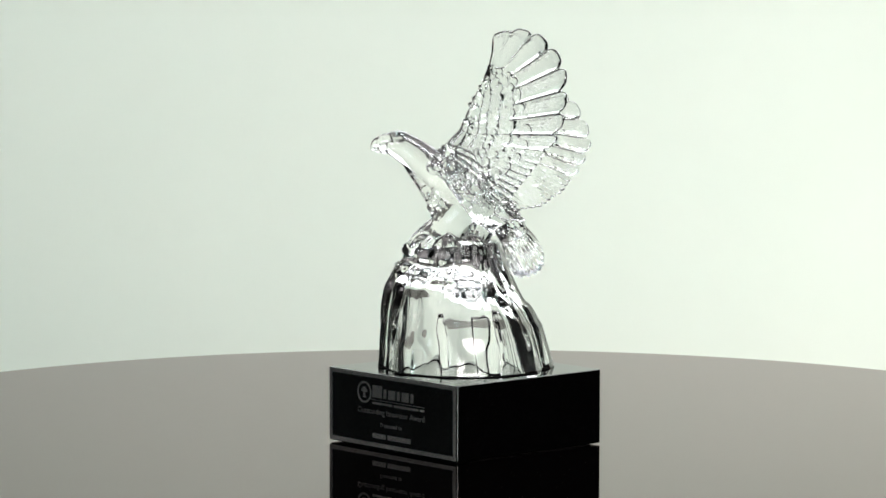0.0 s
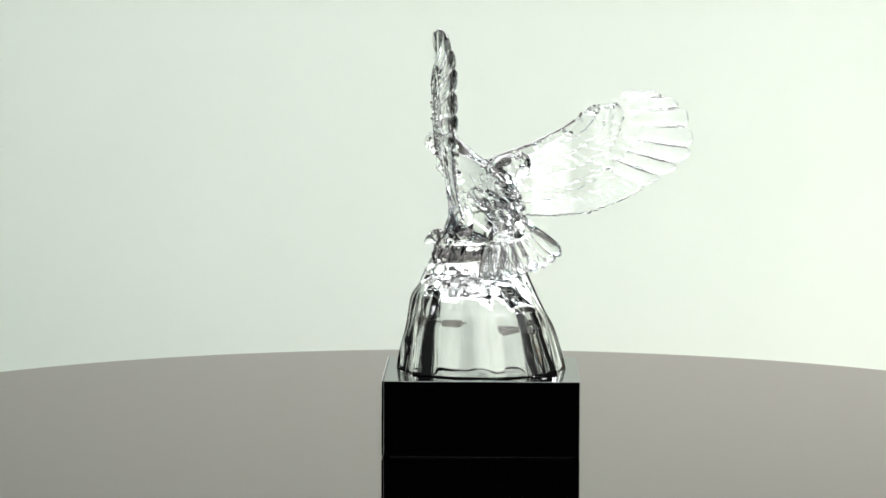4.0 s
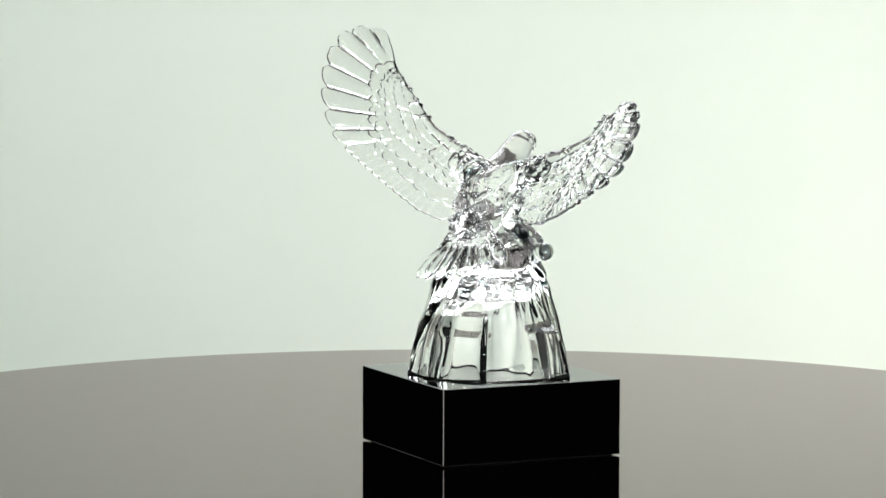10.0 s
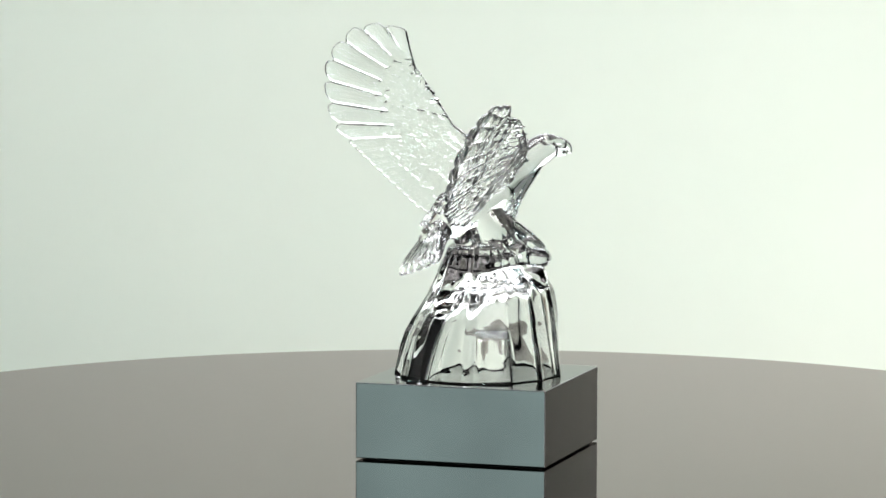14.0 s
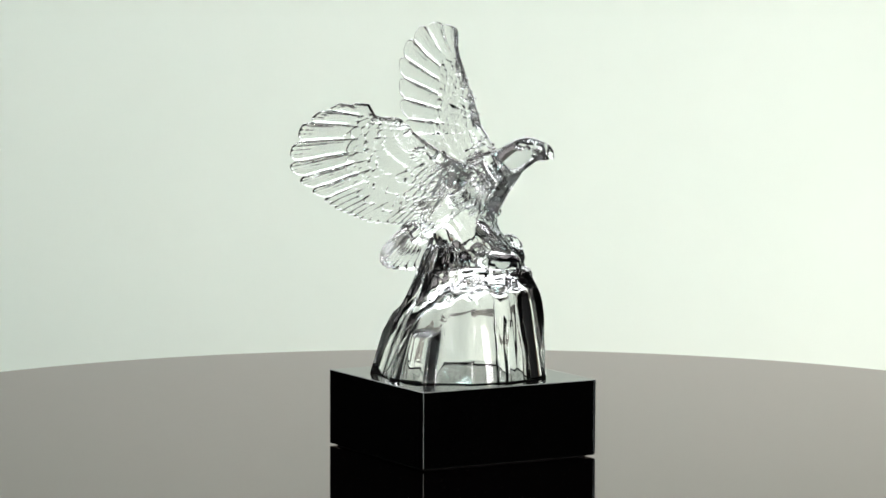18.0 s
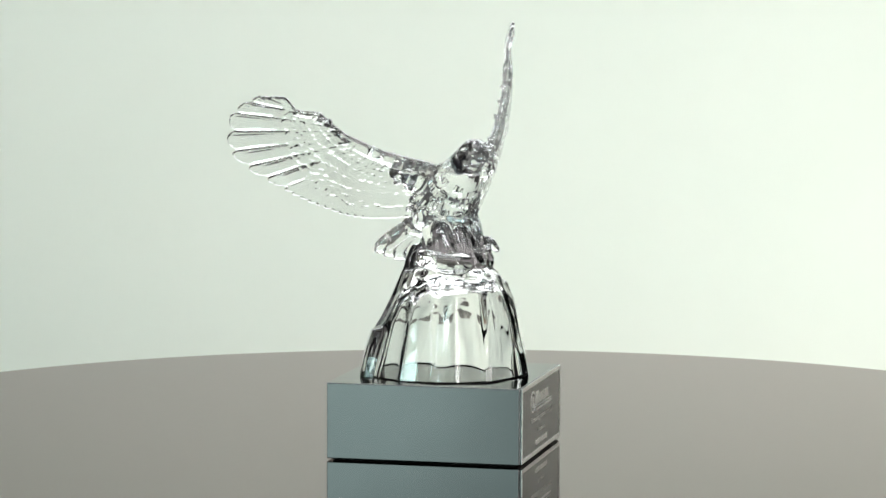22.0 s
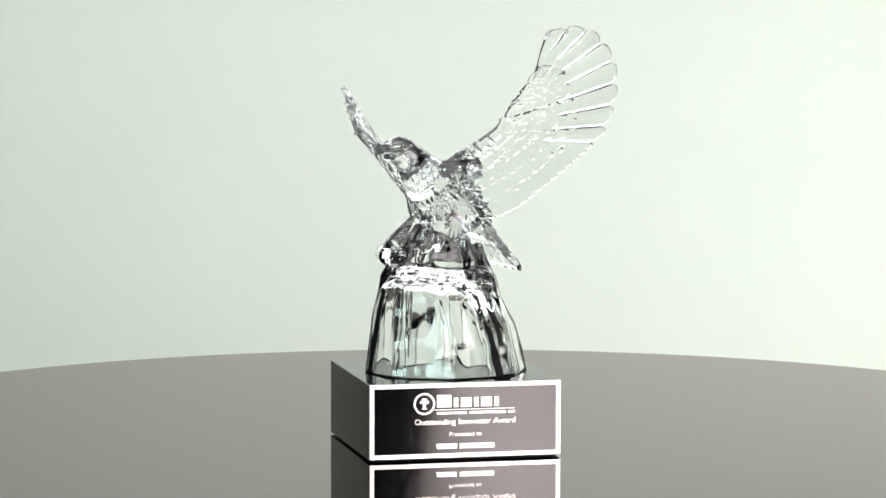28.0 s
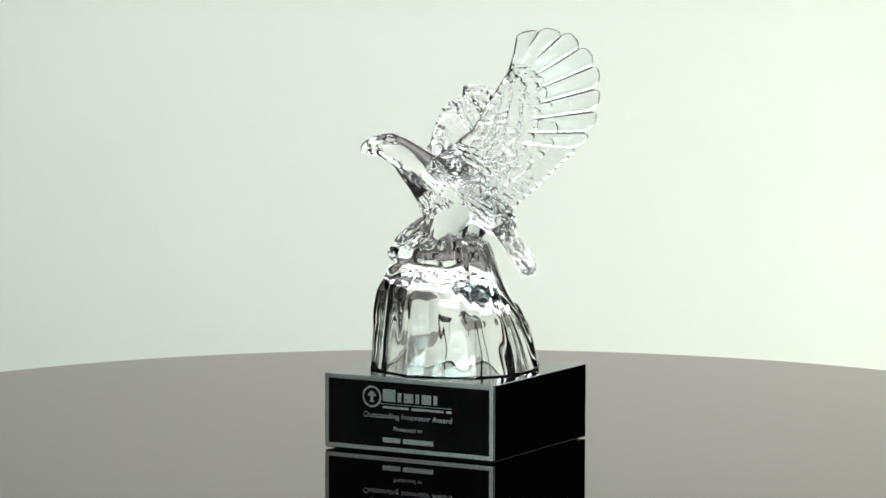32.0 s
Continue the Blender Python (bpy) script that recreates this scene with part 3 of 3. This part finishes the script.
def rock_radius(theta, z):
    best = 1.0
    for mid, wide, top, deep, hollow in FACETS:
        d = (theta - mid + math.pi) % (2 * math.pi) - math.pi
        if abs(d) > 1.0:
            continue
        dist = between(z, MEAN_R) + between(z, LEAN_R) * math.cos(mid + math.radians(125)) + 0.0004 - ledge(z, top, deep)
        r = dist / math.cos(d) - hollow * max(0.0, 1 - (2 * d / wide) ** 2)
        best = min(best, r)
    best += bulge(theta, z, 118, 13, 0.0655, 0.0034) + bulge(theta, z, -66, 18, 1.0, -0.0050) + bulge(theta, z, -66, 18, 0.0885, 0.0036) - dent(theta, z, -3, 34, 0.055, 0.080, 0.0024) - dent(theta, z, 92, 22, 0.046, 0.066, 0.0014) - dent(theta, z, 132, 32, 0.050, 0.072, 0.0020) - dent(theta, z, -48, 20, 0.060, 0.080, 0.0015) + bulge(theta, z, -134, 26, 0.0985, 0.0018 * min(1.0, max(0.0, (z - 0.05) / 0.03))) + bulge(theta, z, 48, 14, 0.0745, 0.0022)
    rise = min(1.0, max(0.0, (z - 0.055) / 0.03))
    best -= dent(theta, z, 158, 34, 0.0, 0.01, 0.0034) + dent(theta, z, -100, 28, 0.0, 0.01, 0.0020 + 0.0024 * rise)
    best += bulge(theta, z, -45, 20, 0.0935, 0.0026 * rise)
    v = Vector((math.cos(theta) * 1.9, math.sin(theta) * 1.9, z * 34))
    front = min(1.0, max(0.15, 0.55 + 0.8 * math.cos(theta - HEADING)))
    best += (0.0006 + 0.0012 * rise * front) * noise.noise(v) + 0.0002 * noise.noise(v * 2.3)
    # the front is moulded in swirls
    swirl = max(0.0, math.cos(theta + math.radians(80))) * min(1.0, max(0.0, (z - 0.042) / 0.012))
    best += 0.0011 * swirl * noise.noise(Vector((math.cos(theta) * 3.4, math.sin(theta) * 3.4, z * 75 + 8)))
    # creased folds towards the top
    fold = min(1.0, max(0.0, (z - 0.078) / 0.012)) * front
    v = Vector((math.cos(theta) * 2.6, math.sin(theta) * 2.6, z * 36 + 0.9 * math.sin(theta * 2 + 1)))
    # a wavering cleft under the top slab, and the shelf below it
    cleft = 0.0962 + 0.0016 * math.sin(2 * theta + 1.2) + 0.0022 * noise.noise(Vector((math.cos(theta) * 1.7, math.sin(theta) * 1.7, 4.0)))
    gap = (z - cleft) / (0.0032 if z > cleft else 0.0014)
    return best + fold * (0.0050 * abs(noise.noise(v)) - 0.0012) - 0.0030 * front * math.exp(-gap * gap)


# the moulded hollow under the rock: fluted walls, a shoulder, then a narrower dome
HOLLOW = tuple((0.0394 + 0.0206 * k / 3, 1.0) for k in range(4)) + tuple((0.060 + 0.0285 * math.sin(k / 14 * math.pi / 2) ** 0.7, math.cos(k / 14 * math.pi / 2) ** 0.7 + 0.004) for k in range(1, 15))


def hollow_radius(theta, z):
    v = Vector((math.cos(theta) * 2.6, math.sin(theta) * 2.6, z * 9 + 5))
    return (0.0385 - 0.26 * (z - BASE_H) + 0.0009 * noise.noise(v) + 0.0004 * math.cos(11 * theta)) * between(z, HOLLOW)


def dome_shift(z):
    """The dome stands forward in the hollow, so that the shoulder lies behind it."""
    return np.minimum(0.0040, 0.028 * (1 - np.interp(z, [h for h, _ in HOLLOW], [r for _, r in HOLLOW])))


loops = []
N = 180
LEAN_IN = FWD * 0.0055
levels = [Z0 + 0.0006 + 0.0012 * k for k in range(25)] + [z for z, _ in HOLLOW[2:]] + [(a[0] + b_[0]) / 2 for a, b_ in zip(HOLLOW[2:], HOLLOW[3:])]
for z in sorted(levels, reverse=True):
    high = (z - Z0) / 0.039
    loop = []
    for j in range(N):
        a = 2 * math.pi * j / N
        p = Vector((math.cos(a), math.sin(a), 0)) * hollow_radius(a, z)
        c = LEAN_IN * high + FWD * dome_shift(z)
        p += c
        # the wall stays at least 3 mm thick
        p *= min(1.0, (rock_radius(math.atan2(p.y, p.x), z) - 0.0030) / p.length)
        loop.append((p.x, p.y, z + min(1.0, high) ** 3 * 0.10 * p.dot(FWD)))
    loops.append(loop)
loops.append([(p[0] * 1.02, p[1] * 1.02, Z0) for p in loops[-1]])
INNER = len(loops)
for k in range(81):
    z = Z0 + (Z1 - Z0) * k / 80
    inset = 0.0013 * max(0.0, 1 - (z - Z0) / 0.0018)
    loops.append([((rock_radius(2 * math.pi * j / N, z) - inset) * math.cos(2 * math.pi * j / N), (rock_radius(2 * math.pi * j / N, z) - inset) * math.sin(2 * math.pi * j / N), z) for j in range(N)])
for k in range(1, 9):
    s = math.cos(k / 8.4 * math.pi / 2)
    z = Z1 + 0.0030 * math.sin(k / 8.4 * math.pi / 2)
    loops.append([(p[0] * s + 0.004 * FWD.x * (1 - s), p[1] * s + 0.004 * FWD.y * (1 - s), z + (0.0075 * abs(noise.noise(Vector((p[0] * s * 85, p[1] * s * 85, 3)))) - 0.001) * (1.0 if p[0] * FWD.x + p[1] * FWD.y > 0 else 0.2)) for p in loops[INNER + 80]])
rings(fig, loops)
# rounded folds and knobs about the top of the rock
for k in range(6):
    a = HEADING + rock_rng.uniform(-1.0, 0.75)
    z = rock_rng.uniform(0.098, 0.106)
    r = rock_radius(a, min(z, Z1)) - 0.0030
    c = Vector((math.cos(a) * r, math.sin(a) * r, z))
    down = Vector((math.cos(a) * 0.25, math.sin(a) * 0.25, -1)).normalized()
    side = Vector((-math.sin(a), math.cos(a), 0)) * rock_rng.uniform(-0.9, 0.9)
    l = rock_rng.uniform(0.005, 0.016)
    w = rock_rng.uniform(0.0020, 0.0046)
    tube(fig, smooth_path([(c, w, w), (c + (down + side) * l * 0.5, w * 0.9, w * 0.9), (c + (down + side * 0.6) * l, w * 0.5, w * 0.5)]), 12)

# a ledge that juts out under the claws
lip = []
for k in range(5):
    a = math.radians(-188 + 10 * k)
    r = (0.0290, 0.0315, 0.0325, 0.0320, 0.0295)[k]
    lip.append((Vector((math.cos(a) * r, math.sin(a) * r, 0.1015 - 0.0006 * k)), 0.0044 + 0.0008 * (k % 2), 0.0050))
tube(fig, smooth_path(lip), 14)

bmesh.ops.recalc_face_normals(fig, faces=fig.faces)
draft_mesh = bpy.data.meshes.new("draft")
fig.to_mesh(draft_mesh)
fig.free()
draft = new("draft", draft_mesh)
skin = draft.modifiers.new("skin", "REMESH")
skin.mode, skin.voxel_size, skin.adaptivity, skin.use_smooth_shade = "VOXEL", 0.00036, 0.0, True
ease = draft.modifiers.new("ease", "SMOOTH")
ease.factor, ease.iterations = 0.5, 2
bpy.context.view_layer.update()
crystal_mesh = bpy.data.meshes.new_from_object(draft.evaluated_get(bpy.context.evaluated_depsgraph_get()))
bpy.data.objects.remove(draft)
# the moulded hollow is fire-polished: ease its skin further than the rest
co = np.empty(len(crystal_mesh.vertices) * 3)
crystal_mesh.vertices.foreach_get("co", co)
co = co.reshape(-1, 3)
pair = np.empty(len(crystal_mesh.edges) * 2, dtype=np.int64)
crystal_mesh.edges.foreach_get("vertices", pair)
pair = pair.reshape(-1, 2)
lean_by = np.clip((co[:, 2] - Z0) / 0.039, 0, 1.4)
below = co[:, 2] - 0.0030
stand = lean_by * 0.0055 + dome_shift(co[:, 2])
reach = np.hypot(co[:, 0] - FWD.x * stand, co[:, 1] - FWD.y * stand)
wall = (0.0385 - 0.26 * (below - BASE_H)) * np.interp(below, [z for z, _ in HOLLOW], [r for _, r in HOLLOW])
inside = (reach < wall + 0.0012) & (co[:, 2] < 0.0945) & (co[:, 2] > BASE_H + 0.0015)
count = np.maximum(1, np.bincount(pair.ravel(), minlength=len(co)))
for _ in range(24):
    for axis in range(3):
        total = np.bincount(pair[:, 0], co[pair[:, 1], axis], len(co)) + np.bincount(pair[:, 1], co[pair[:, 0], axis], len(co))
        co[inside, axis] += 0.6 * ((total / count) - co[:, axis])[inside]
# the rock's outer walls are polished too, a little
polished = ~inside & (co[:, 2] < 0.0985)
shelf = (co[:, 2] > 0.082) & (co[:, 2] < 0.1035) & (co @ np.array(FWD) > -0.014)
for turn in range(18):
    if turn == 7:
        polished = shelf
    for axis in range(3):
        total = np.bincount(pair[:, 0], co[pair[:, 1], axis], len(co)) + np.bincount(pair[:, 1], co[pair[:, 0], axis], len(co))
        co[polished, axis] += 0.5 * ((total / count) - co[:, axis])[polished]
# eye streak and mouth line pressed into the head
for s in (-1, 1):
    for a, b_, wide, deep in ((eagle(0.0335, s * 0.006, 0.1588), eagle(0.0445, s * 0.004, 0.1570), 0.0012, 0.0013), (eagle(0.0415, s * 0.004, 0.1544), eagle(0.0485, s * 0.002, 0.1545), 0.0007, 0.0010)):
        a, d = np.array(a), np.array(b_ - a)
        u = np.clip(((co - a) @ d) / (d @ d), 0, 1)
        off = co - a - u[:, None] * d
        across = off @ np.array(LEFT)
        gap = np.linalg.norm(off - across[:, None] * np.array(LEFT), axis=1)
        press = deep * np.exp(-(gap / wide) ** 2) * (np.abs(across) < 0.005) * (s * (co @ np.array(LEFT)) > 0.0005)
        co -= (s * press)[:, None] * np.array(LEFT)
crystal_mesh.vertices.foreach_set("co", co.ravel())
crystal_mesh.materials.clear()
crystal_mesh.materials.append(M_CRYSTAL)
crystal_mesh.polygons.foreach_set("use_smooth", [True] * len(crystal_mesh.polygons))
crystal = new("eagle_figure", crystal_mesh)
crystal.parent = trophy
tagged(crystal, "clear cast crystal eagle with raised wings on a faceted rock")


# dark ring added at the bond of rock and base, painting its dark outline
bm = bmesh.new()
turns = [2 * math.pi * j / N for j in range(N)]
foot = [rock_radius(a, BASE_H) - 0.0008 for a in turns]
heel = [hollow_radius(a, BASE_H) * 1.005 for a in turns]
loops = []
for reach, z in ((heel, BASE_H - 0.0003), (heel, BASE_H + 0.0006), (foot, BASE_H + 0.0006), (foot, BASE_H - 0.0003), (heel, BASE_H - 0.0003)):
    loops.append([(r * math.cos(a), r * math.sin(a), z) for r, a in zip(reach, turns)])
rings(bm, loops, False)
part("contact_ring", bm, M_BOND, trophy, "thin dark ring added along the glued foot of the crystal")


# ---------------------------------------------------------------- movement
def motions():
    turn, disc = [], []
    for t in range(33):
        a = TURN_START + TURN_RATE * t
        spin = pose(0, 0, 0, 0, 0, a)
        p = spin @ Vector((OFF_X, OFF_Y, 0))
        turn.append((t, pose(p.x, p.y, 0.0002, 0, 0, a)))
        disc.append((t, pose(0, 0, -0.9, 0, 0, a)))
    walk(trophy, turn)
    walk(turntable, disc)


motions()
